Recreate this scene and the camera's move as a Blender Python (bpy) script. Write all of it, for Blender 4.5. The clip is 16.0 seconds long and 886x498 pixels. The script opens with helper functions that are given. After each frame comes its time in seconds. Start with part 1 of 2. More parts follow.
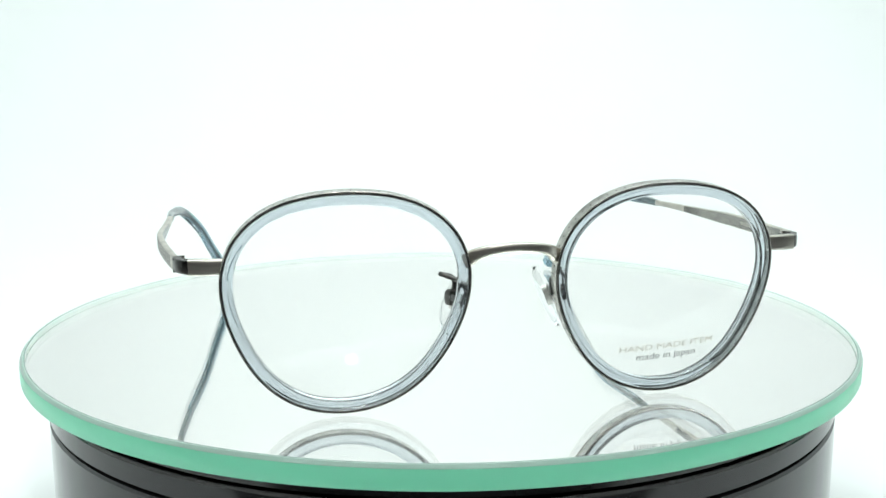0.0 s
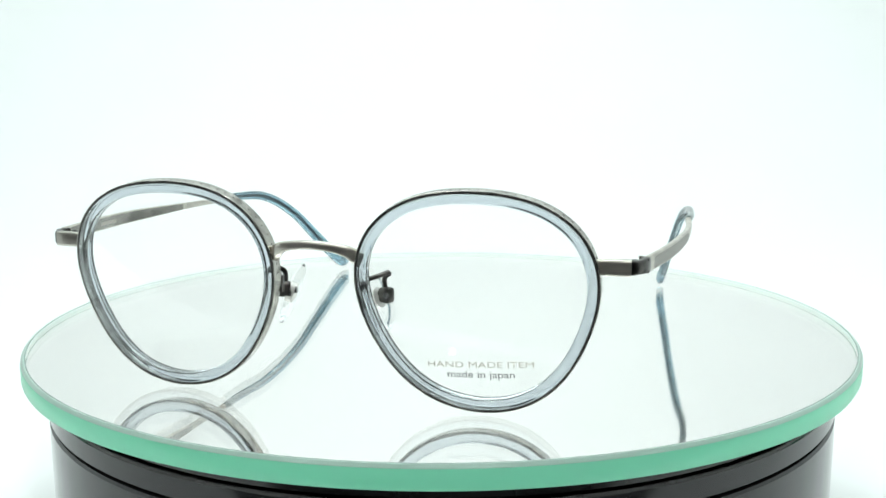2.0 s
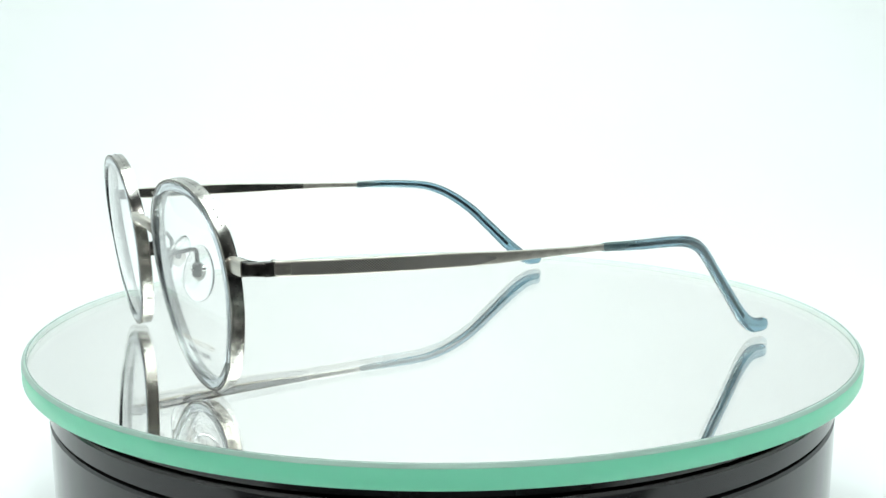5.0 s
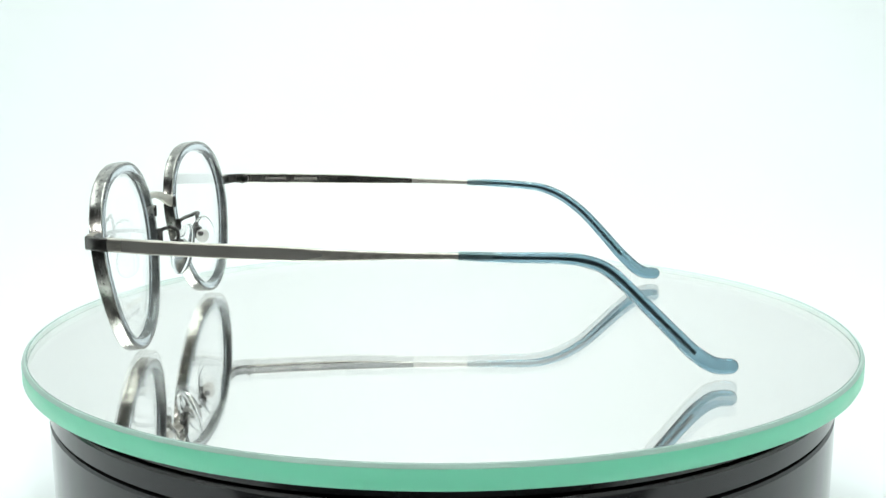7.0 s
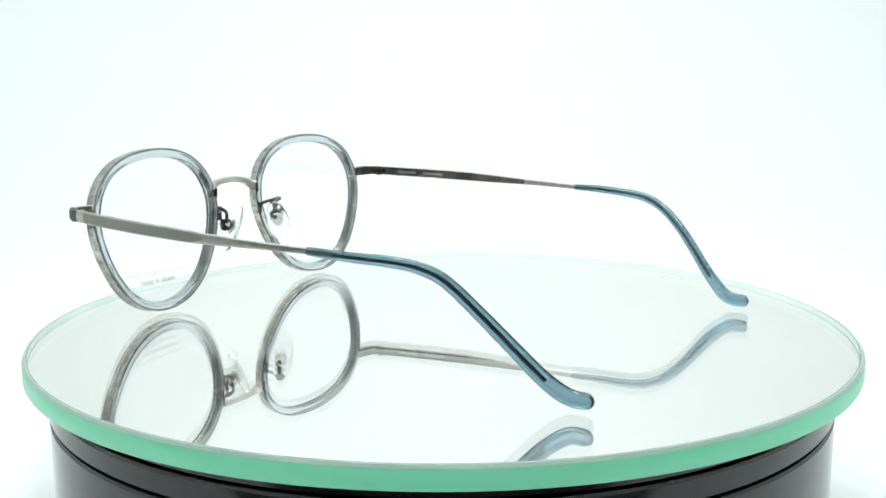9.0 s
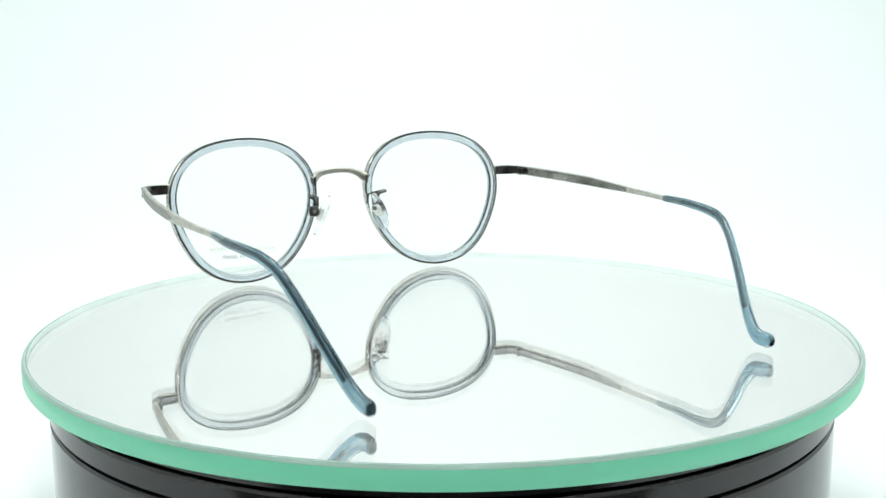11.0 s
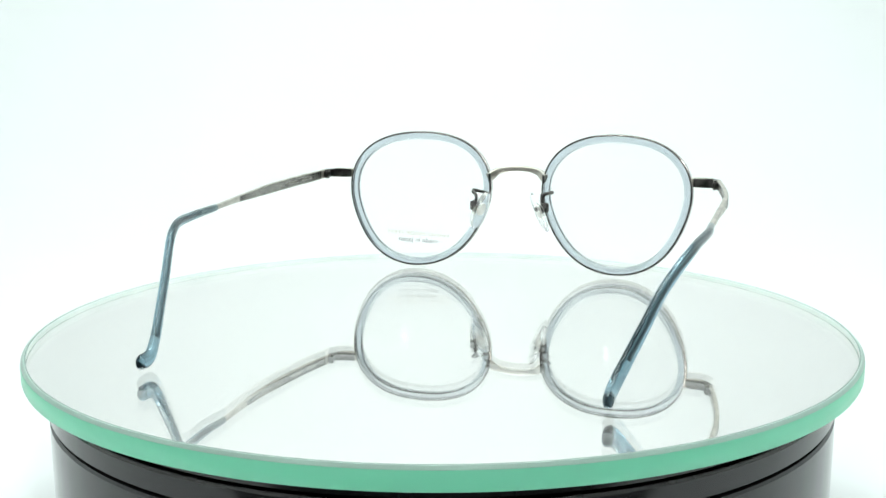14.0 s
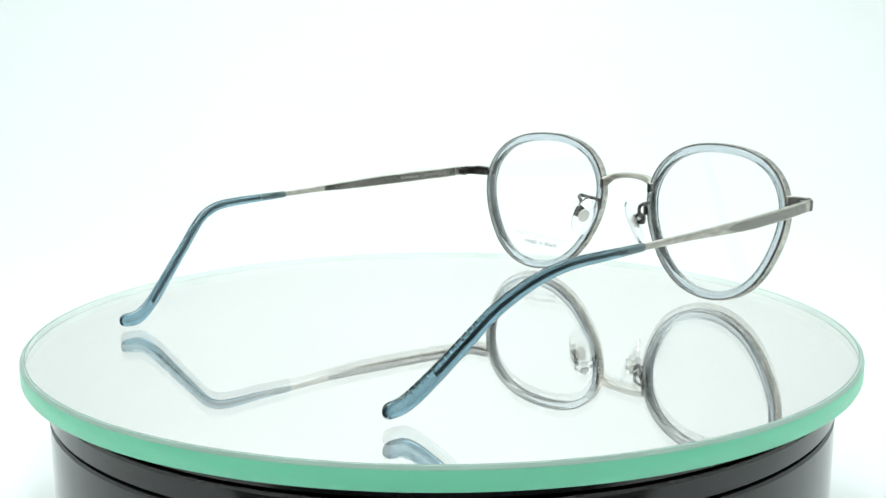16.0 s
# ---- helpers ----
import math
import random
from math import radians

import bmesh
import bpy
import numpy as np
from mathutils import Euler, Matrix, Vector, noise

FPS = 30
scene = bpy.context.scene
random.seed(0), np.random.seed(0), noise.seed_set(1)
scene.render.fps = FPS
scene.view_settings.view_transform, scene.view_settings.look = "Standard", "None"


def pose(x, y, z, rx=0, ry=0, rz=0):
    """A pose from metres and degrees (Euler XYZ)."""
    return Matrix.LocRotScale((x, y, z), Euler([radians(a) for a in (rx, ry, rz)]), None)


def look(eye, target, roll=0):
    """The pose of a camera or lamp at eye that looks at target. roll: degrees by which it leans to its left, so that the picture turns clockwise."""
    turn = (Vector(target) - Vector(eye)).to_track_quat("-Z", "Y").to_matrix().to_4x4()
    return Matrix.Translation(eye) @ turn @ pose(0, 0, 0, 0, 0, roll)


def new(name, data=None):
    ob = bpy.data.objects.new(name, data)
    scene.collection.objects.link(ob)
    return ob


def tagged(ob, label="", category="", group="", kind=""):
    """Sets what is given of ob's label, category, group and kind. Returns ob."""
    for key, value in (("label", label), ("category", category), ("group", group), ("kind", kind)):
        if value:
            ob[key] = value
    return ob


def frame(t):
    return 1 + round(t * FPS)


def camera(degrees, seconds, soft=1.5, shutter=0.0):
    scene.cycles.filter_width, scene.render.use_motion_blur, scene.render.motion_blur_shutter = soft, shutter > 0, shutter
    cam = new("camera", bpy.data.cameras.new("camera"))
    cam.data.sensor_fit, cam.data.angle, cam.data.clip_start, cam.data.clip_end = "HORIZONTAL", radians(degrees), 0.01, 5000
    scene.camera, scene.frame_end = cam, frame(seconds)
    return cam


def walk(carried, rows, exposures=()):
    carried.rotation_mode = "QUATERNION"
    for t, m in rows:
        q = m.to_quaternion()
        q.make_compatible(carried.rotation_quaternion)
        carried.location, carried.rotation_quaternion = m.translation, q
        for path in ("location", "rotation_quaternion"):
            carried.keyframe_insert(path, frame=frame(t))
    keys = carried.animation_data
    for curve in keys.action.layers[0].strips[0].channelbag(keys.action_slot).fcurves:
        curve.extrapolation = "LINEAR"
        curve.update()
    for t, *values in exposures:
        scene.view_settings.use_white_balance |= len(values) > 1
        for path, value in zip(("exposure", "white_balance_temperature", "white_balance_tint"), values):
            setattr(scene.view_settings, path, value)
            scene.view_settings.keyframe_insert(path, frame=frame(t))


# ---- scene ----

TOP = 0.055            # height of the glass plate's upper face over the table, metres
SPIN = -14.9747        # turntable speed, degrees a second
START = 8.654          # turntable angle at 0 s

# ---- camera ----
cam = camera(43.778, 16.0, soft=1.5)
EYE = pose(0.0, -0.28, 0.06817 + TOP, 90 - 9.933, 0.0, -0.0633) @ Matrix.Rotation(radians(-0.207), 4, "Z")
walk(cam, [(0.0, EYE), (16.0, EYE)])

# ---- light ----
world = bpy.data.worlds.new("dim_room")
world.use_nodes = True
world.node_tree.nodes["Background"].inputs["Color"].default_value = (0.5, 0.52, 0.52, 1)
world.node_tree.nodes["Background"].inputs["Strength"].default_value = 0.05
scene.world = world
scene.view_settings.exposure = 0.0


def area_lamp(name, eye, target, sx, sy, watts, colour):
    data = bpy.data.lights.new(name, "AREA")
    data.shape, data.size, data.size_y, data.energy, data.color = "RECTANGLE", sx, sy, watts, colour
    ob = new(name, data)
    ob.matrix_world = look(eye, target)
    return tagged(ob, "unseen flat white light panel in a photo tent", "lamp")


COOL = (0.885, 1.0, 0.978)
area_lamp("tent_lamp", (0, 0.05, 0.742), (0, 0.0501, 0), 0.62, 0.55, 4.85, COOL)
# Unseen fill panel, added to brighten the upright back of the paper.
area_lamp("backdrop_fill", (0, 0.33, 0.735), (0, 0.75, 0.12), 0.60, 0.16, 1.25, COOL)


def round_lamp(name, eye, watts, across):
    data = bpy.data.lights.new(name, "AREA")
    data.shape, data.size, data.energy, data.color = "DISK", across, watts, (0.97, 1.0, 0.98)
    ob = new(name, data)
    ob.matrix_world = look(eye, (0, -0.05, TOP))
    return tagged(ob, "small round white lamp before the tent", "lamp")


round_lamp("round_lamp", (0.10, -0.52, 0.38), 0.80, 0.028)
round_lamp("round_lamp", (-0.26, -0.46, 0.36), 0.38, 0.018)


# ---- materials ----
def material(name, colour, rough=0.5, metal=0.0, trans=0.0, ior=1.5, coat=0.0):
    m = bpy.data.materials.new(name)
    m.use_nodes = True
    b = m.node_tree.nodes["Principled BSDF"]
    b.inputs["Base Color"].default_value = (*colour, 1)
    b.inputs["Roughness"].default_value = rough
    b.inputs["Metallic"].default_value = metal
    b.inputs["Transmission Weight"].default_value = trans
    b.inputs["IOR"].default_value = ior
    b.inputs["Coat Weight"].default_value = coat
    return m


def vary(m, scale, dark, light, stretch=(1, 1, 1), rough=None, bump=0.0, bump_scale=None, detail=6):
    """Noise in the object's own space drives colour, roughness and relief."""
    t = m.node_tree
    b = t.nodes["Principled BSDF"]
    co = t.nodes.new("ShaderNodeTexCoord")
    mp = t.nodes.new("ShaderNodeMapping")
    mp.inputs["Scale"].default_value = stretch
    t.links.new(co.outputs["Object"], mp.inputs["Vector"])
    n = t.nodes.new("ShaderNodeTexNoise")
    n.inputs["Scale"].default_value, n.inputs["Detail"].default_value = scale, detail
    t.links.new(mp.outputs["Vector"], n.inputs["Vector"])
    r = t.nodes.new("ShaderNodeValToRGB")
    r.color_ramp.elements[0].position, r.color_ramp.elements[1].position = 0.32, 0.68
    r.color_ramp.elements[0].color, r.color_ramp.elements[1].color = (*dark, 1), (*light, 1)
    t.links.new(n.outputs["Fac"], r.inputs["Fac"])
    t.links.new(r.outputs["Color"], b.inputs["Base Color"])
    if rough:
        k = t.nodes.new("ShaderNodeMapRange")
        k.inputs["To Min"].default_value, k.inputs["To Max"].default_value = rough
        t.links.new(n.outputs["Fac"], k.inputs["Value"])
        t.links.new(k.outputs["Result"], b.inputs["Roughness"])
    if bump:
        f = t.nodes.new("ShaderNodeTexNoise")
        f.inputs["Scale"].default_value = bump_scale or scale * 8
        t.links.new(mp.outputs["Vector"], f.inputs["Vector"])
        u = t.nodes.new("ShaderNodeBump")
        u.inputs["Strength"].default_value, u.inputs["Distance"].default_value = bump, 0.0001
        t.links.new(f.outputs["Fac"], u.inputs["Height"])
        t.links.new(u.outputs["Normal"], b.inputs["Normal"])
    return m


PAPER = vary(material("white_paper", (0.86, 0.87, 0.87), 0.6), 5, (0.85, 0.862, 0.862), (0.875, 0.882, 0.882), bump=0.05, bump_scale=400)
FABRIC = vary(material("white_tent_fabric", (0.84, 0.85, 0.85), 0.75), 8, (0.82, 0.835, 0.835), (0.86, 0.865, 0.865), bump=0.1, bump_scale=700)
DARK_CLOTH = vary(material("dark_curtain", (0.03, 0.03, 0.032), 0.85), 12, (0.022, 0.022, 0.024), (0.04, 0.04, 0.042))
BLACK = vary(material("black_plastic", (0.012, 0.012, 0.013), 0.16), 60, (0.010, 0.010, 0.011), (0.018, 0.018, 0.019), rough=(0.07, 0.13), bump=0.01)
SILVER = material("mirror_silver", (0.988, 0.968, 0.95), 0.0, 1.0)
GLASS = material("float_glass", (0.998, 1.0, 0.998), 0.0, 0.0, 1.0, 1.51)
EDGE = vary(material("polished_green_glass_edge", (0.345, 0.94, 0.71), 0.15, coat=1.0), 14, (0.43, 0.98, 0.77), (0.46, 1.0, 0.80), stretch=(1, 1, 4))


def let_light_through(m, colour, share):
    """Adds a share of light that seeps through, as in ground glass."""
    t = m.node_tree
    mix, seep = t.nodes.new("ShaderNodeMixShader"), t.nodes.new("ShaderNodeBsdfTranslucent")
    seep.inputs["Color"].default_value = (*colour, 1)
    mix.inputs[0].default_value = share
    t.links.new(t.nodes["Principled BSDF"].outputs[0], mix.inputs[1])
    t.links.new(seep.outputs[0], mix.inputs[2])
    t.links.new(mix.outputs[0], t.nodes["Material Output"].inputs["Surface"])


let_light_through(EDGE, (0.62, 1.0, 0.86), 0.6)
ARRIS = material("ground_glass_arris", (0.62, 0.80, 0.72), 0.3, 0.0, 0.55)
HAIRLINE = material("grey_hairline", (0.30, 0.38, 0.35), 0.5)
# Pale lining stands in for light passing through the clear far edge.
PALE_LINING = material("pale_edge_lining", (0.95, 0.97, 0.965), 0.3)
let_light_through(PALE_LINING, (1.0, 1.0, 1.0), 0.5)
METAL = vary(material("antique_silver", (0.45, 0.43, 0.39), 0.3, 1.0), 220, (0.40, 0.372, 0.328), (0.53, 0.497, 0.442), stretch=(1, 1, 3.5), rough=(0.13, 0.25), bump=0.05, bump_scale=2500)
RIM_METAL = vary(material("polished_antique_silver", (0.55, 0.53, 0.49), 0.15, 1.0), 420, (0.27, 0.26, 0.24), (0.62, 0.60, 0.555), rough=(0.14, 0.3), bump=0.04, bump_scale=2500)
# Real blackening; also paints the rim gap's shade and the knuckle's dark reflection.
OXIDE_AND_SHADE = vary(material("blackened_and_shaded_silver", (0.12, 0.115, 0.11), 0.38, 1.0), 400, (0.045, 0.043, 0.041), (0.16, 0.154, 0.145), rough=(0.22, 0.4), bump=0.08, bump_scale=2500)
WIRE = material("dark_core_wire", (0.24, 0.235, 0.23), 0.3, 1.0)
DARK_SILVER = vary(material("dark_antique_silver", (0.24, 0.23, 0.21), 0.25, 1.0), 90, (0.13, 0.125, 0.115), (0.36, 0.345, 0.315), stretch=(1, 1, 2), rough=(0.16, 0.3), bump=0.05, bump_scale=2500)
BRUSHED = vary(material("brushed_antique_silver", (0.55, 0.53, 0.48), 0.4, 1.0), 300, (0.44, 0.415, 0.37), (0.66, 0.63, 0.57), stretch=(0.3, 1, 3), rough=(0.32, 0.45), bump=0.06, bump_scale=2500)
BRIGHT = vary(material("bright_steel", (0.75, 0.74, 0.72), 0.22, 1.0), 500, (0.68, 0.67, 0.65), (0.80, 0.79, 0.77))
ACETATE = material("clear_grey_blue_acetate", (0.665, 0.72, 0.765), 0.03, 0.0, 0.96, 1.49)
SLEEVE = material("clear_teal_blue_acetate", (0.25, 0.41, 0.495), 0.02, 0.0, 0.96, 1.49)
LENS = material("clear_demo_lens", (0.998, 1.0, 1.0), 0.0, 0.0, 1.0, 1.34)
PAD = material("clear_silicone", (0.99, 0.995, 0.995), 0.08, 0.0, 0.97, 1.2)
SATIN = vary(material("satin_white_metal", (0.8, 0.79, 0.76), 0.45, 0.6), 600, (0.76, 0.75, 0.72), (0.84, 0.83, 0.80))
GOLD_INK = material("grey_gold_ink", (0.62, 0.56, 0.45), 0.4, 0.3)
DARK_INK = material("dark_grey_ink", (0.10, 0.10, 0.105), 0.5)
PALE_MARK = material("pale_engraving", (0.52, 0.50, 0.46), 0.4, 1.0)


def engraved():
    """Fine lattice of punched diamonds on oxidised silver, 0.5 mm apart."""
    m = material("engraved_silver", (0.3, 0.29, 0.27), 0.48, 1.0)
    t = m.node_tree
    b = t.nodes["Principled BSDF"]
    co = t.nodes.new("ShaderNodeTexCoord")
    xyz = t.nodes.new("ShaderNodeSeparateXYZ")
    t.links.new(co.outputs["Object"], xyz.inputs[0])

    def calc(op, a, c):
        n = t.nodes.new("ShaderNodeMath")
        n.operation = op
        for k, v in enumerate((a, c)):
            if isinstance(v, (int, float)):
                n.inputs[k].default_value = v
            elif v is not None:
                t.links.new(v, n.inputs[k])
        return n.outputs[0]
    y, z = calc("MULTIPLY", xyz.outputs["Y"], 10500.0), calc("MULTIPLY", xyz.outputs["Z"], 12500.0)
    h = calc("MULTIPLY", calc("SINE", y, None), calc("SINE", z, None))
    h = calc("MULTIPLY_ADD", h, 0.5)
    h.node.inputs[2].default_value = 0.5
    r = t.nodes.new("ShaderNodeValToRGB")
    r.color_ramp.elements[0].position, r.color_ramp.elements[1].position = 0.45, 0.85
    r.color_ramp.elements[0].color, r.color_ramp.elements[1].color = (0.2, 0.19, 0.175, 1), (0.62, 0.595, 0.55, 1)
    t.links.new(h, r.inputs["Fac"])
    t.links.new(r.outputs["Color"], b.inputs["Base Color"])
    u = t.nodes.new("ShaderNodeBump")
    u.inputs["Strength"].default_value, u.inputs["Distance"].default_value = 0.4, 0.0001
    t.links.new(h, u.inputs["Height"])
    t.links.new(u.outputs["Normal"], b.inputs["Normal"])
    return m


ENGRAVED = engraved()


# ---- mesh helpers: all shapes below are in millimetres ----
def part(name, bm, mat, parent=None, label="", smooth=True, recalc=True):
    if recalc:
        bmesh.ops.recalc_face_normals(bm, faces=bm.faces)
    bm.transform(Matrix.Scale(0.001, 4))
    me = bpy.data.meshes.new(name)
    bm.to_mesh(me)
    bm.free()
    me.materials.append(mat)
    if smooth:
        me.shade_smooth()
        me.set_sharp_from_angle(angle=radians(40))
    ob = new(name, me)
    ob.parent = parent
    if label:
        tagged(ob, label)
    return ob


def lathe(profile, n=192, shift=(0, 0), closed=True):
    """Turns a closed outline of (radius, height) about the upright axis."""
    bm = bmesh.new()
    rows = []
    for r, z in profile:
        if r == 0:
            rows.append([bm.verts.new((shift[0], shift[1], z))])
        else:
            rows.append([bm.verts.new((shift[0] + r * math.cos(2 * math.pi * i / n), shift[1] + r * math.sin(2 * math.pi * i / n), z)) for i in range(n)])
    pairs = list(zip(rows, rows[1:])) + ([(rows[-1], rows[0])] if closed else [])
    for a, b in pairs:
        for i in range(n):
            j = (i + 1) % n
            if len(a) == 1 and len(b) == 1:
                break
            if len(a) == 1:
                bm.faces.new((a[0], b[i], b[j]))
            elif len(b) == 1:
                bm.faces.new((a[i], b[0], a[j]))
            else:
                bm.faces.new((a[i], a[j], b[j], b[i]))
    return bm


def curve(points, steps=8):
    """Catmull-Rom through points of any dimension."""
    p = [np.array(v, float) for v in points]
    p = [2 * p[0] - p[1]] + p + [2 * p[-1] - p[-2]]
    out = []
    for i in range(1, len(p) - 2):
        for k in range(steps):
            t = k / steps
            out.append(0.5 * (2 * p[i] + (p[i + 1] - p[i - 1]) * t + (2 * p[i - 1] - 5 * p[i] + 4 * p[i + 1] - p[i + 2]) * t * t
                              + (3 * p[i] - p[i - 1] - 3 * p[i + 1] + p[i + 2]) * t ** 3))
    out.append(p[-2])
    return out


def sweep(stations, power=2.0, n=16, up=(0, 0, 1), bm=None):
    """A rod along stations (x, y, z, half width, half height); power 2 is an ellipse, more is boxier."""
    bm = bm or bmesh.new()
    s = [np.array(v, float) for v in stations]
    up = np.array(up, float)
    rings = []
    for i, v in enumerate(s):
        t = s[min(i + 1, len(s) - 1)][:3] - s[max(i - 1, 0)][:3]
        t = t / np.linalg.norm(t)
        side = np.cross(t, up)
        side = side / np.linalg.norm(side)
        top = np.cross(side, t)
        ring = []
        for k in range(n):
            a = 2 * math.pi * (k + 0.5) / n
            c, d = math.cos(a), math.sin(a)
            c, d = math.copysign(abs(c) ** (2 / power), c), math.copysign(abs(d) ** (2 / power), d)
            ring.append(bm.verts.new(v[:3] + side * v[3] * c + top * v[4] * d))
        rings.append(ring)
    for a, b in zip(rings, rings[1:]):
        for k in range(n):
            j = (k + 1) % n
            bm.faces.new((a[k], a[j], b[j], b[k]))
    bm.faces.new(rings[0])
    bm.faces.new(rings[-1][::-1])
    return bm


def rounded(stations, cap=0.9, k=5):
    """Adds dome-like ends to a rod's stations."""
    s = [np.array(v, float) for v in stations]

    def dome(end, nxt):
        way = end[:3] - nxt[:3]
        way = way / np.linalg.norm(way)
        reach = cap * max(end[3], end[4])
        out = []
        for i in range(1, k + 1):
            a = i / (k + 0.15) * math.pi / 2
            out.append(np.concatenate([end[:3] + way * reach * math.sin(a), end[3:] * math.cos(a)]))
        return out
    return dome(s[0], s[1])[::-1] + s + dome(s[-1], s[-2])


def box(size, centre, bevel=0.15, turn=None, bm=None):
    out = bm or bmesh.new()
    tmp = bmesh.new()
    bmesh.ops.create_cube(tmp, size=1.0, matrix=Matrix.Diagonal((*size, 1)))
    bmesh.ops.bevel(tmp, geom=tmp.edges[:], offset=bevel, segments=2, affect="EDGES", profile=0.5)
    tmp.transform(Matrix.Translation(centre) @ (turn or Matrix()))
    me = bpy.data.meshes.new("tmp")
    tmp.to_mesh(me)
    tmp.free()
    out.from_mesh(me)
    bpy.data.meshes.remove(me)
    return out


def slab(x0, x1, y0, y1, z0, z1):
    return box((x1 - x0, y1 - y0, z1 - z0), ((x0 + x1) / 2, (y0 + y1) / 2, (z0 + z1) / 2), 1.0)


# ---- the photo tent: paper sweep, fabric sides, lamp panel, dark room in front ----
def backdrop():
    """One sheet of paper: table, wide curve, upright back."""
    prof = [(-150, 0), (-60, 0), (160, 0), (380, 0)]
    for i in range(1, 25):
        a = i / 24 * math.pi / 2
        prof.append((380 + 330 * math.sin(a), 330 - 330 * math.cos(a)))
    prof += [(710, 520), (710, 760)]
    bm = bmesh.new()
    xs = (-560, 560)
    top = [[bm.verts.new((x, y, z)) for x in xs] for y, z in prof]
    low = [[bm.verts.new((x, y + (6 if z > 100 else 0), z - 4)) for x in xs] for y, z in prof]
    for g in (top, low):
        for a, b in zip(g, g[1:]):
            bm.faces.new((a[0], a[1], b[1], b[0]))
    for i in range(len(prof) - 1):
        for k in (0, 1):
            bm.faces.new((top[i][k], top[i + 1][k], low[i + 1][k], low[i][k]))
    for i in (0, -1):
        bm.faces.new((top[i][0], top[i][1], low[i][1], low[i][0]))
    ob = part("backdrop", bm, PAPER)
    tagged(ob, "seamless white paper sweep behind and under the turntable", "backdrop", kind="structure")


def tent():
    for name, x0, x1, lab in (("wall_west", -566, -561, "white fabric side of the photo tent"), ("wall_east", 561, 566, "white fabric side of the photo tent")):
        tagged(part(name, slab(x0, x1, -230, 716, -4, 760), FABRIC), lab, "wall", kind="structure")
    tagged(part("ceiling", slab(-566, 566, -240, 716, 761, 768), FABRIC), "white fabric top of the photo tent", "ceiling", kind="structure")
    for name, a in (("wall_south", (-900, 900, -906, -900, -4, 1100)), ("wall_southwest", (-906, -900, -900, -230, -4, 1100)), ("wall_southeast", (900, 906, -900, -230, -4, 1100))):
        tagged(part(name, slab(*a), DARK_CLOTH), "dark curtain of the dim room before the tent", "wall", kind="structure")
    # Unseen dark slab, added so that the drum's front reflects dark.
    tagged(part("floor", slab(-900, 900, -906, -152, -14, -1), DARK_CLOTH), "unseen dark table top added before the paper sweep", "table top", kind="structure")
    tagged(part("ceiling", slab(-900, 900, -906, -241, 1101, 1107), DARK_CLOTH), "dark ceiling of the dim room", "ceiling", kind="structure")


backdrop()
tent()


# ---- turntable and its mirrored glass plate ----
def turntable():
    root = tagged(new("turntable"), "glossy black motorised display turntable with a narrow groove", "turntable")
    g = -TOP * 1000
    body = [(0, 0.2 + g), (95.4, 0.2 + g), (97.0, 0.9 + g), (97.1, 2.4 + g), (97.5, -22), (97.5, -15.5), (97.0, -14.95), (94.0, -14.9), (0, -14.9)]
    part("body", lathe([(r, z - g) for r, z in body]), BLACK, root)
    collar = [(0, -14.8), (94.5, -14.8), (94.7, -14.25), (97.0, -14.2), (97.5, -13.75), (97.5, -9.6), (97.0, -9.1), (95, -9.0), (0, -9.0)]
    part("collar", lathe([(r, z - g) for r, z in collar]), BLACK, root)
    platter = [(0, -8.95), (95.8, -8.95), (96.3, -8.6), (96.5, -5.4), (96.0, -4.85), (0, -4.85)]
    part("platter", lathe([(r, z - g) for r, z in platter]), BLACK, root, "matt black revolving platter")
    return root


ECC = (0.32 * math.cos(radians(133)), 0.32 * math.sin(radians(133)))


def glass_plate():
    root = tagged(new("glass_plate"), "round mirror-backed glass plate with a pale green edge", "glass plate")
    sheet = lathe([(0, 0), (102.150, 0)], 256, ECC, closed=False)
    part("pane", sheet, GLASS, root, "clear float glass", smooth=False, recalc=False).visible_shadow = False
    part("mirror_coating", lathe([(0, -4.45), (102.130, -4.45), (102.130, -4.6), (0, -4.6)], 256, ECC), SILVER, root, "silver mirror backing", smooth=False)
    edge = [(102.155, -0.55), (103.000, -0.75), (103.100, -1.0), (103.100, -4.3), (102.900, -4.72), (102.155, -4.75)]
    part("edge_band", lathe(edge, 256, ECC), EDGE, root, "pale green polished edge")
    part("edge_lining", lathe([(102.135, -0.1), (102.150, -0.1), (102.150, -4.4), (102.135, -4.4)], 256, ECC), PALE_LINING, root, "pale lining added for light through the clear edge")
    arris = [(102.155, 0.0), (102.500, -0.02), (103.020, -0.62), (102.980, -0.72), (102.155, -0.52)]
    part("arris", lathe(arris, 256, ECC), ARRIS, root, "ground grey-green bevel")
    # Grey ring painted for the hairline reflection at the polished bevel.
    part("rim_hairline", lathe([(101.850, 0.012), (102.150, 0.02), (102.150, 0.006), (101.850, 0.006)], 256, ECC), HAIRLINE, root, "thin grey ring painted for the rim's hairline reflection")
    return root


turntable()
plate = glass_plate()

# ---- the spectacles ----
CX, CZ, TILT, WRAP = 31.93, 23.15, radians(5.65), radians(3.5)
HARM = ((22.7, 0), (0, 0), (0.742, -0.16), (-0.095, 1.0), (-0.2, 0.04), (-0.01, 0.13))
SKEW = Matrix.Translation((0.2, -0.55, 0)) @ Matrix.Rotation(radians(-1.005), 4, "Z")   # the front sits a little askew on its temples
FRONT = Matrix.Translation((0, 0, 0.24)) @ SKEW


def at_front(bm):
    bm.transform(FRONT)
    return bm


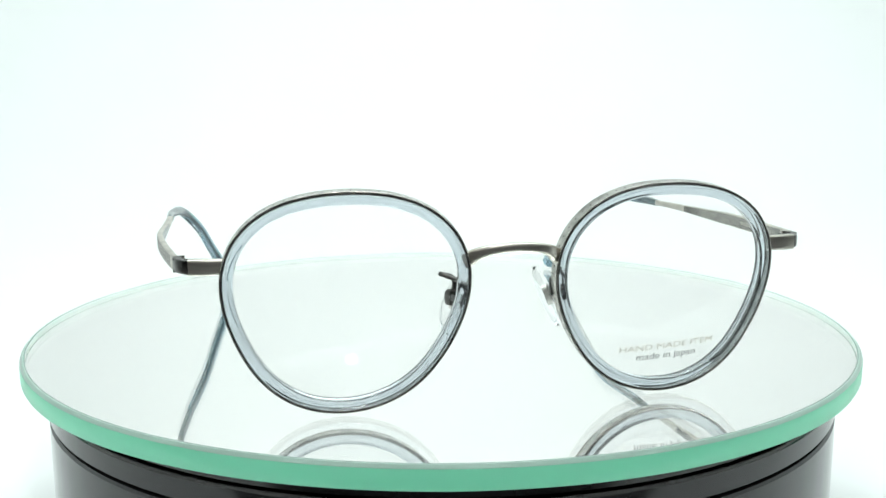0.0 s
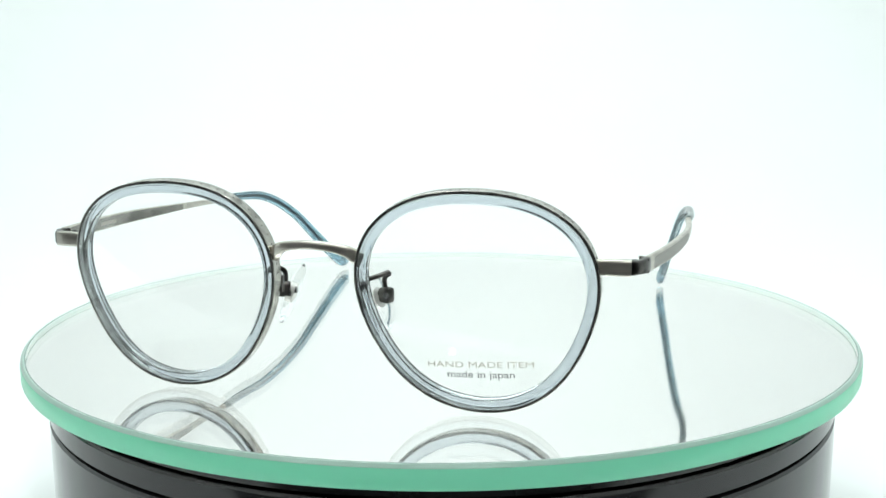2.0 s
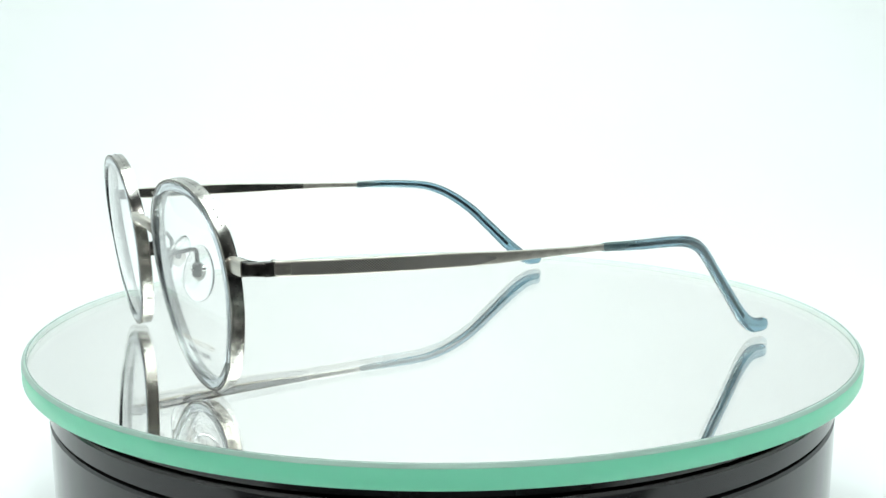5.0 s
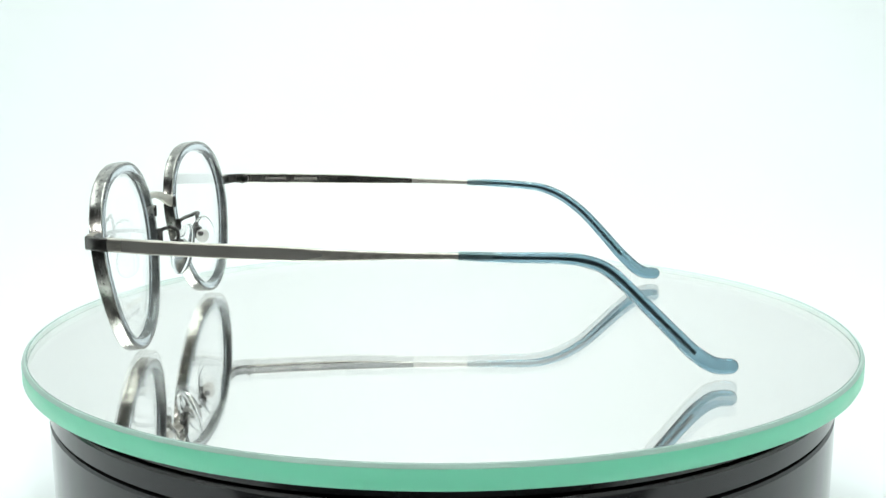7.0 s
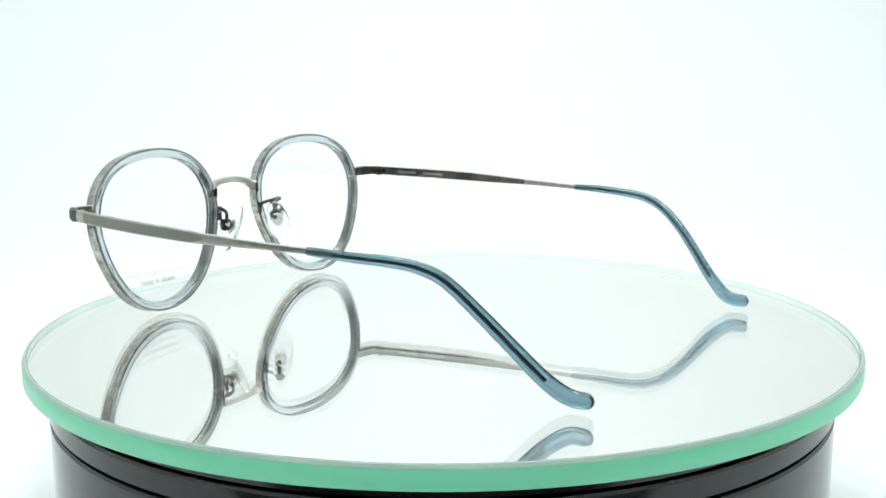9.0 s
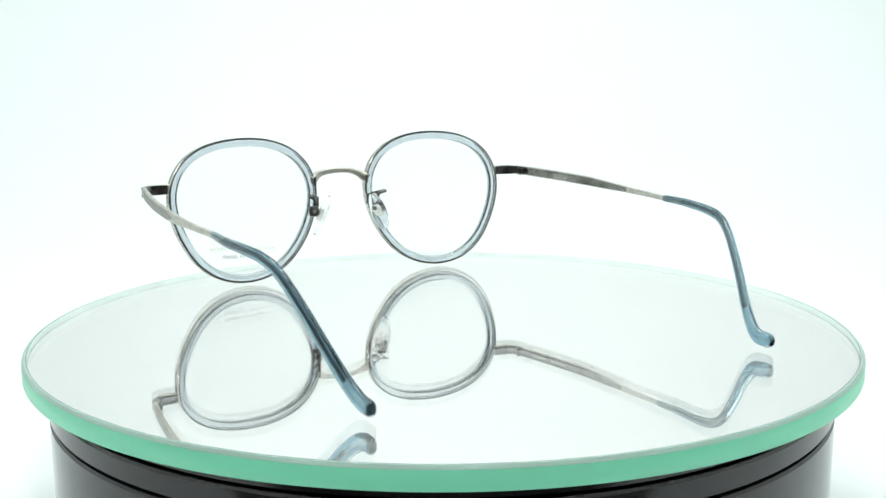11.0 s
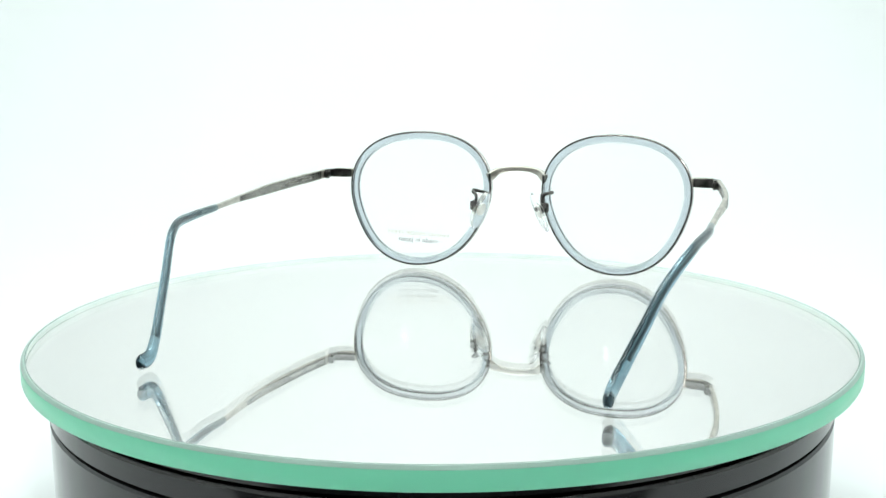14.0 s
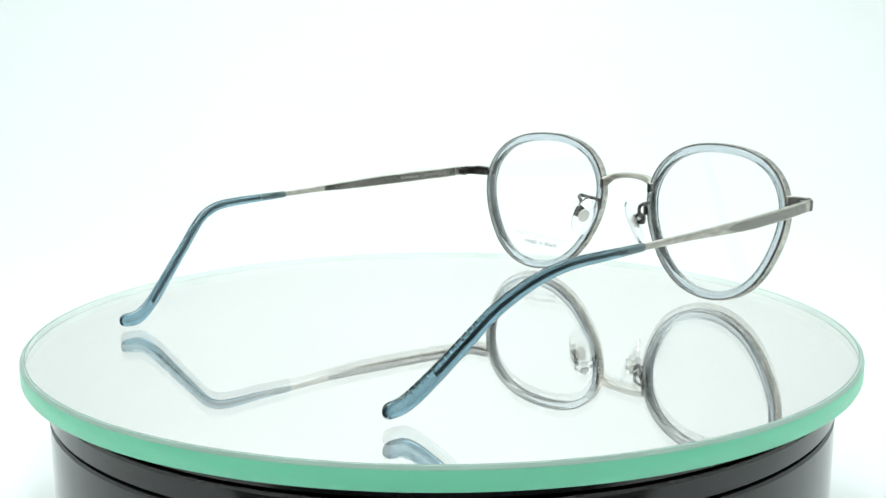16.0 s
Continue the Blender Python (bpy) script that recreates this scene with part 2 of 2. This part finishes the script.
def rim_radius(a):
    return sum(c * math.cos(k * a) + s * math.sin(k * a) for k, (c, s) in enumerate(HARM))


def on_front(side, u, v, n):
    """A place on the front: u outwards and v up from a lens's centre, n to the rear, millimetres."""
    return SKEW @ Vector((side * (CX + u * math.cos(WRAP) - n * math.sin(WRAP)), u * math.sin(WRAP) - v * math.sin(TILT) + n, CZ + v * math.cos(TILT) + n * math.sin(TILT)))


def on_rim(side, a, dr, n):
    r = rim_radius(a) + dr
    return on_front(side, r * math.cos(a), r * math.sin(a), n)


def ring(side, section, count=144):
    bm = bmesh.new()
    loops = [[bm.verts.new(on_rim(side, 2 * math.pi * i / count, dr, n)) for dr, n in section] for i in range(count)]
    for i in range(count):
        a, b = loops[i], loops[(i + 1) % count]
        for k in range(len(section)):
            j = (k + 1) % len(section)
            bm.faces.new((a[k], a[j], b[j], b[k]))
    return bm


def bulge(rho):
    return -(23.0 ** 2 - rho * rho) / (2 * 130.0)


LENS_FRONT = 0.55


def demo_lens(side, count=120, rings=14):
    bm = bmesh.new()
    sheets = []
    for back in (0.0, 1.1):
        sheet = [[bm.verts.new(on_front(side, 0, 0, LENS_FRONT + back + bulge(0)))]]
        for k in range(1, rings + 1):
            row = []
            for i in range(count):
                a = 2 * math.pi * i / count
                r = (rim_radius(a) - 2.4) * k / rings
                row.append(bm.verts.new(on_front(side, r * math.cos(a), r * math.sin(a), LENS_FRONT + back + bulge(r))))
            sheet.append(row)
        for k in range(rings):
            for i in range(count):
                j = (i + 1) % count
                if k == 0:
                    bm.faces.new((sheet[0][0], sheet[1][i], sheet[1][j]))
                else:
                    bm.faces.new((sheet[k][i], sheet[k][j], sheet[k + 1][j], sheet[k + 1][i]))
        sheets.append(sheet)
    for i in range(count):
        j = (i + 1) % count
        bm.faces.new((sheets[0][-1][i], sheets[0][-1][j], sheets[1][-1][j], sheets[1][-1][i]))
    return bm


def studs(side, count, dr, n, radius):
    """A row of small domes round the metal rim."""
    bm = bmesh.new()
    for i in range(count):
        a = 2 * math.pi * (i + 0.5) / count
        bmesh.ops.create_icosphere(bm, subdivisions=1, radius=radius, matrix=Matrix.Translation(on_rim(side, a, dr, n)))
    return bm


def print_on_lens(text, x0, x1, z0, slope, mat, name, parent, squeeze=1.0, weight=0.0):
    """Lettering laid on the lens's front face, from x0 to x1, baseline height z0."""
    data = bpy.data.curves.new("lettering", "FONT")
    data.body, data.size, data.resolution_u, data.offset = text, 1.0, 3, weight
    tmp = bpy.data.objects.new("lettering", data)
    scene.collection.objects.link(tmp)
    me = bpy.data.meshes.new_from_object(tmp.evaluated_get(bpy.context.evaluated_depsgraph_get()))
    bpy.data.objects.remove(tmp)
    bm = bmesh.new()
    bm.from_mesh(me)
    lo, hi = min(v.co.x for v in bm.verts), max(v.co.x for v in bm.verts)
    k = (x1 - x0) / (hi - lo)
    for v in bm.verts:
        u = x0 + (v.co.x - lo) * k - CX
        h = z0 + (u + CX - x0) * slope + v.co.y * k * squeeze - CZ
        v.co = on_front(1, u, h, LENS_FRONT + bulge(math.hypot(u, h)) - 0.02)
    part(name, bm, mat, parent, smooth=False, recalc=False)


NOSE = {1: (0.6, 0.2), -1: (-0.9, -0.4)}     # each pad is bent its own way


def nose_arm(side):
    p = [(8.7, 1.6, 22.6), (8.9, 1.9, 24.2), (9.6, 3.0, 25.1), (11.1, 4.5, 25.6), (12.5, 5.6, 26.1), (12.6, 6.2, 26.0), (11.9, 6.6, 25.6), (11.0, 6.9, 24.9), (10.8, 7.0, 23.7), (11.1, 7.0, 22.0)]
    p = p[:6] + [(x + NOSE[side][0], y + NOSE[side][1], z) for x, y, z in p[6:]]
    st = [(*v, 0.5, 0.5) for v in curve([(side * x, y, z) for x, y, z in p], 6)]
    bm = sweep(st, 2.0, 10, (0.3 * side, 1, 0.2))
    return box((0.7, 1.3, 3.4), (side * 8.55, 1.8, 23.4), 0.2, None, bm)


def pad_matrix(side):
    return Matrix.Translation((side * 9.4 + 0.2, 8.0, 20.0)) @ Matrix.Rotation(radians(-9), 4, "X") @ Matrix.Rotation(side * radians(-21), 4, "Y") @ Matrix.Rotation(side * radians(-24), 4, "Z")


def nose_pad(side):
    """Teardrop pad: thin across x, long upright."""
    bm = bmesh.new()
    bmesh.ops.create_uvsphere(bm, u_segments=28, v_segments=20, radius=1.0)
    for v in bm.verts:
        x, y, z = v.co
        y *= 3.4 - 0.5 * z
        x = x * 1.35 + 0.05 * y * y * side
        v.co = (x, y, z * 6.6)
    bm.transform(pad_matrix(side))
    return bm


def pad_insert(side):
    bm = bmesh.new()
    m = pad_matrix(side) @ Matrix.Translation((side * 0.35, 0, 0.3)) @ Matrix.Rotation(radians(90), 4, "Y") @ Matrix.Diagonal((2.1, 1.6, 0.5, 1))
    bmesh.ops.create_cone(bm, cap_ends=True, segments=28, radius1=1, radius2=1, depth=1, matrix=m)
    return bm


def pad_box(side):
    bm = box((3.0, 2.3, 3.3), (side * (11.2 + NOSE[side][0]), 6.9 + NOSE[side][1], 21.3), 0.8, Matrix.Rotation(side * radians(-24), 4, "Z"))
    m = Matrix.Translation((side * (10.4 + NOSE[side][0]), 7.6 + NOSE[side][1], 21.2)) @ Matrix.Rotation(side * radians(-24), 4, "Z") @ Matrix.Rotation(radians(90), 4, "Y")
    bmesh.ops.create_cone(bm, cap_ends=True, segments=14, radius1=0.75, radius2=0.75, depth=2.4, matrix=m)
    return bm


def pad_screw(side):
    bm = bmesh.new()
    m = Matrix.Translation((side * (11.6 + NOSE[side][0]), 6.9 + NOSE[side][1], 21.5)) @ Matrix.Rotation(radians(90), 4, "X")
    bmesh.ops.create_cone(bm, cap_ends=True, segments=18, radius1=0.62, radius2=0.62, depth=3.1, matrix=m)
    return bm


def bridge():
    pts = [(-9.2, 0.1, 29.6, 0.85, 1.5), (-8.3, -0.9, 30.3, 0.9, 1.4), (-6.9, -2.0, 31.3, 0.9, 1.1), (-4.2, -2.7, 32.05, 0.9, 0.92), (0, -2.9, 32.35, 0.88, 0.84)]
    pts += [(-x, y, z, a, b) for x, y, z, a, b in pts[-2::-1]]
    return sweep(curve(pts, 6), 4.0, 20)


def endpiece(side):
    """Flat lug from the rim round to the hinge."""
    pts = [(54.4, 2.1, 30.1, 0.75, 1.42), (56.4, 2.1, 30.1, 0.85, 1.5), (58.6, 2.2, 30.1, 0.88, 1.52), (60.5, 2.5, 30.1, 0.85, 1.5)]
    return sweep(curve([(side * x, y, z, a, b) for x, y, z, a, b in pts], 6), 6.0, 20)


def lug_backing(side):
    """Thin dark backing added so that the lug's rear looks dark."""
    pts = [(55.2, 3.05, 30.1, 0.28, 1.3), (57.5, 3.1, 30.1, 0.3, 1.42), (60.0, 3.5, 30.1, 0.3, 1.42), (61.2, 4.6, 30.1, 0.3, 1.3)]
    return sweep(curve([(side * x, y, z, a, b) for x, y, z, a, b in pts], 5), 5.0, 16)


def knuckle(side):
    """Corner between lug and temple, slightly waisted; its dark reflection is in the colour."""
    pts = [(60.3, 2.5, 30.1, 0.74, 1.4), (61.2, 3.2, 30.1, 0.74, 1.3), (62.0, 4.4, 30.1, 0.74, 1.32), (62.5, 5.7, 30.1, 0.7, 1.38), (62.75, 7.2, 30.1, 0.66, 1.32)]
    bm = sweep(curve([(side * x, y, z, a, b) for x, y, z, a, b in pts], 6), 5.0, 20)
    for z in (28.95, 31.2):
        box((1.5, 2.0, 0.5), (side * 62.6, 6.4, z), 0.15, None, bm)
    return bm


def hinge(side):
    bm = box((1.3, 3.6, 1.7), (side * 61.75, 7.6, 30.05), 0.25)
    for z in (28.95, 31.15):
        box((1.0, 2.0, 0.4), (side * 62.0, 7.6, z), 0.12, None, bm)
    return bm


def hinge_screw(side):
    bm = bmesh.new()
    bmesh.ops.create_cone(bm, cap_ends=True, segments=16, radius1=0.5, radius2=0.5, depth=2.9, matrix=Matrix.Translation((side * 61.6, 7.6, 30.05)))
    return bm


TEMPLE = {1: [(63.0, 5.4, 30.35), (64.4, 15, 30.0), (65.8, 27, 29.65), (66.7, 40, 29.3), (66.95, 51, 28.95), (66.6, 64, 28.75), (65.5, 78, 28.45), (65.4, 86, 28.2)],
          -1: [(-62.5, 7.7, 30.35), (-63.6, 16, 30.2), (-64.8, 27, 30.0), (-65.6, 40, 29.7), (-65.2, 51, 29.45), (-64.4, 64, 29.15), (-63.6, 80, 28.7), (-63.3, 87, 28.55)]}
STRIP = ((0.62, 1.45), (0.64, 1.5), (0.64, 1.5), (0.62, 1.45), (0.62, 1.2), (0.62, 0.82), (0.62, 0.64), (0.36, 0.42))
SLEEVE_PATH = {1: [(65.5, 77.8, 28.45), (65.5, 87.0, 28.15), (64.4, 98.0, 27.8), (63.0, 103.9, 26.75), (61.5, 108.6, 24.3), (59.2, 115.3, 17.8), (57.2, 121.8, 11.2), (55.5, 127.3, 5.75), (54.4, 131.9, 2.75), (54.2, 136.3, 2.4)],
               -1: [(-63.6, 79.8, 28.7), (-63.4, 88.1, 28.5), (-61.8, 98.7, 27.85), (-60.6, 104.5, 26.7), (-58.5, 109.8, 24.2), (-55.6, 115.5, 19.8), (-53.0, 120.8, 14.2), (-50.1, 126.3, 8.1), (-47.9, 131.9, 3.3), (-47.8, 137.2, 2.5)]}
GIRTH = ((0.8, 0.95), (0.9, 1.08), (0.95, 1.2), (0.98, 1.3), (1.0, 1.38), (1.0, 1.46), (1.04, 1.56), (1.1, 1.7), (1.2, 1.82), (1.18, 1.7))


def temple_strip(side):
    return sweep(curve([(*p, *g) for p, g in zip(TEMPLE[side], STRIP)], 6), 5.0, 20)


def sleeve(side):
    st = curve([(*p, *g) for p, g in zip(SLEEVE_PATH[side], GIRTH)], 8)
    return sweep(rounded(st[:-2], 1.15, 7), 2.2, 28)


def core_wire(side):
    p = SLEEVE_PATH[side][:8]
    st = curve([(*v, 0.26, 0.34 if i < 3 else 0.42) for i, v in enumerate(p)], 8)
    return sweep(rounded(st[4:], 0.6), 3.0, 14)


def pattern_panel(side):
    """Engraved field on the outside of the strip, pointed to the rear."""
    mid = curve([(*p, *g) for p, g in zip(TEMPLE[side], STRIP)], 12)
    bm = bmesh.new()
    rows = []
    for v in mid:
        if (8.0 if side == 1 else 10.0) <= v[1] <= 50.5:
            h = v[4] * 0.80 * min(1.0, (51.2 - v[1]) / 5.0 + 0.05)
            rows.append([bm.verts.new((v[0] + side * (v[3] * 0.90 + 0.075 - dx), v[1], v[2] + h * k)) for dx, k in ((0.25, -1), (0, -0.96), (0, -0.4), (0, 0.4), (0, 0.96), (0.25, 1))])
    for a, b in zip(rows, rows[1:]):
        for k in range(6):
            j = (k + 1) % 6
            bm.faces.new((a[k], a[j], b[j], b[k]))
    bm.faces.new(rows[0])
    bm.faces.new(rows[-1][::-1])
    return bm


def inner_face(side):
    """Thin darker strip laid on the temple's inner face."""
    bm = bmesh.new()
    rows = []
    for v in curve([(*p, *g) for p, g in zip(TEMPLE[side], STRIP)], 12):
        if 9.0 <= v[1] <= 62.0:
            h = v[4] * 0.86
            rows.append([bm.verts.new((v[0] - side * (v[3] + 0.01 - dx), v[1], v[2] + h * k)) for dx, k in ((0.25, -1), (0, -0.92), (0, 0.92), (0.25, 1))])
    for a, b in zip(rows, rows[1:]):
        for k in range(4):
            j = (k + 1) % 4
            bm.faces.new((a[k], a[j], b[j], b[k]))
    bm.faces.new(rows[0])
    bm.faces.new(rows[-1][::-1])
    return bm


def inner_marks(side):
    """Rows of tiny illegible lettering on the strip's inner face, as plain bars."""
    bm = bmesh.new()
    mid = curve([(*p, *g) for p, g in zip(TEMPLE[side], STRIP)], 12)
    for y0, y1 in ((15.5, 21.5), (24.5, 31.5)):
        y = y0
        while y < y1:
            c = min(mid, key=lambda v: abs(v[1] - y))
            box((0.1, 0.5, 0.8), (c[0] - side * (c[3] + 0.03), y, c[2]), 0.02, None, bm)
            y += 0.72
    return bm


def sleeve_marks(side):
    bm = bmesh.new()
    st = curve([(*p, *g) for p, g in zip(SLEEVE_PATH[side], GIRTH)], 16)
    for v in st[84:126:3]:
        box((0.06, 0.34, 0.36), (v[0] - side * (v[3] * 0.98), v[1], v[2]), 0.02, Matrix.Rotation(radians(-45), 4, "X"), bm)
    return bm


def eyeglasses():
    root = tagged(new("eyeglasses"), "round grey-blue eyeglasses with antique silver metal frame and clear demo lenses", "eyeglasses")
    metal = [(0.0, 0.3), (0.03, 0.12), (0.0, -0.04), (-0.12, -0.1), (-0.6, -0.1), (-0.6, 2.6), (-0.12, 2.6), (0.0, 2.54), (0.03, 2.36), (0.0, 2.2)]
    inner = []
    for i in range(28):
        a = 2 * math.pi * (i + 0.5) / 28
        c, d = math.cos(a), math.sin(a)
        inner.append((-1.5 + 1.05 * math.copysign(abs(c) ** 0.42, c), 1.25 + 1.55 * math.copysign(abs(d) ** 0.42, d)))
    for side in (1, -1):
        rim = part("rim", ring(side, metal), RIM_METAL, root, "antique silver beaded metal rim")
        # Dark rings paint the shade of the gap between metal and acetate.
        gap = [(-0.48, -0.15), (-0.27, -0.15), (-0.27, -0.08), (-0.48, -0.08)]
        part("gap_shade", ring(side, gap), OXIDE_AND_SHADE, rim, "painted gap shade in front of the acetate")
        part("gap_shade", ring(side, [(r, 2.5 - n) for r, n in gap]), OXIDE_AND_SHADE, rim, "painted gap shade behind the acetate")
        tagged(part("beading", studs(side, 270, -0.13, -0.03, 0.19), RIM_METAL, rim), "fine beaded front edge", kind="stuff")
        tagged(part("punched_dots", studs(side, 76, -0.24, 1.3, 0.36), OXIDE_AND_SHADE, rim), "row of punched dots round the outside", kind="stuff")
        part("inner_rim", ring(side, inner), ACETATE, root, "translucent grey-blue acetate inner rim")
        lens = part("lens", demo_lens(side), LENS, root, "clear demo lens")
        lens.visible_shadow = False
        if side == 1:
            print_on_lens("HAND MADE ITEM", 22.5, 43.0, 9.5, 0.05, GOLD_INK, "lettering", lens, 0.72, -0.008)
            print_on_lens("made in japan", 26.3, 39.3, 7.6, 0.045, DARK_INK, "lettering", lens, 0.88, -0.002)
        else:
            spot = on_front(-1, -16.2, -11.0, LENS_FRONT + bulge(19.6) - 0.05)
            part("dust_speck", box((0.32, 0.08, 0.2), spot, 0.03), DARK_INK, lens, "tiny dark speck of dust")
        part("nose_pad_arm", at_front(nose_arm(side)), OXIDE_AND_SHADE, root, "bent blackened metal wire")
        pad = part("nose_pad", at_front(nose_pad(side)), PAD, root, "clear silicone nose pad")
        part("pad_insert", at_front(pad_insert(side)), SATIN, pad, "pale metal disc")
        clamp = part("pad_box", at_front(pad_box(side)), OXIDE_AND_SHADE, root, "small antique silver clamp")
        part("screw", at_front(pad_screw(side)), BRIGHT, clamp, "tiny steel screw")
        lug = part("endpiece", at_front(endpiece(side)), BRUSHED, root, "brushed silver lug")
        part("lug_backing", at_front(lug_backing(side)), OXIDE_AND_SHADE, lug, "dark backing added behind the lug")
        part("knuckle", at_front(knuckle(side)), OXIDE_AND_SHADE, root, "endpiece corner with its dark reflection put in the colour")
        joint = part("hinge", at_front(hinge(side)), OXIDE_AND_SHADE, root, "blackened hinge barrel")
        part("screw", at_front(hinge_screw(side)), METAL, joint)
        strip = part("temple", temple_strip(side), BRUSHED, root, "tapering antique silver temple")
        part("engraved_panel", pattern_panel(side), ENGRAVED, strip, "dark honeycomb engraving")
        part("inner_face", inner_face(side), DARK_SILVER, strip, "darkened inner face")
        tagged(part("engraved_marks", inner_marks(side), PALE_MARK, strip), kind="stuff")
        tip = part("temple_tip", sleeve(side), SLEEVE, root, "translucent teal-blue acetate temple tip")
        part("core_wire", core_wire(side), WIRE, tip, "dark metal core wire")
        if side == -1:
            tagged(part("printed_marks", sleeve_marks(side), SATIN, tip), kind="stuff")
    arch = part("bridge", at_front(bridge()), BRUSHED, root, "arched antique silver bridge")
    for side in (1, -1):
        part("bridge_joint", at_front(box((0.7, 1.5, 2.9), (side * 8.75, 0.5, 29.6), 0.3)), OXIDE_AND_SHADE, arch, "blackened soldered joint")
    return root


glasses = eyeglasses()


# ---- the turning ----
def motions():
    seat = pose(0.00787 * 0.28, -0.25935 * 0.28, 0.0, 0, 0, 4.863)
    times = [0.25 * i for i in range(65)]
    walk(plate, [(t, pose(0, 0, TOP, 0, 0, START + SPIN * t)) for t in times])
    walk(glasses, [(t, pose(0, 0, TOP, 0, 0, START + SPIN * t) @ seat) for t in times])


motions()
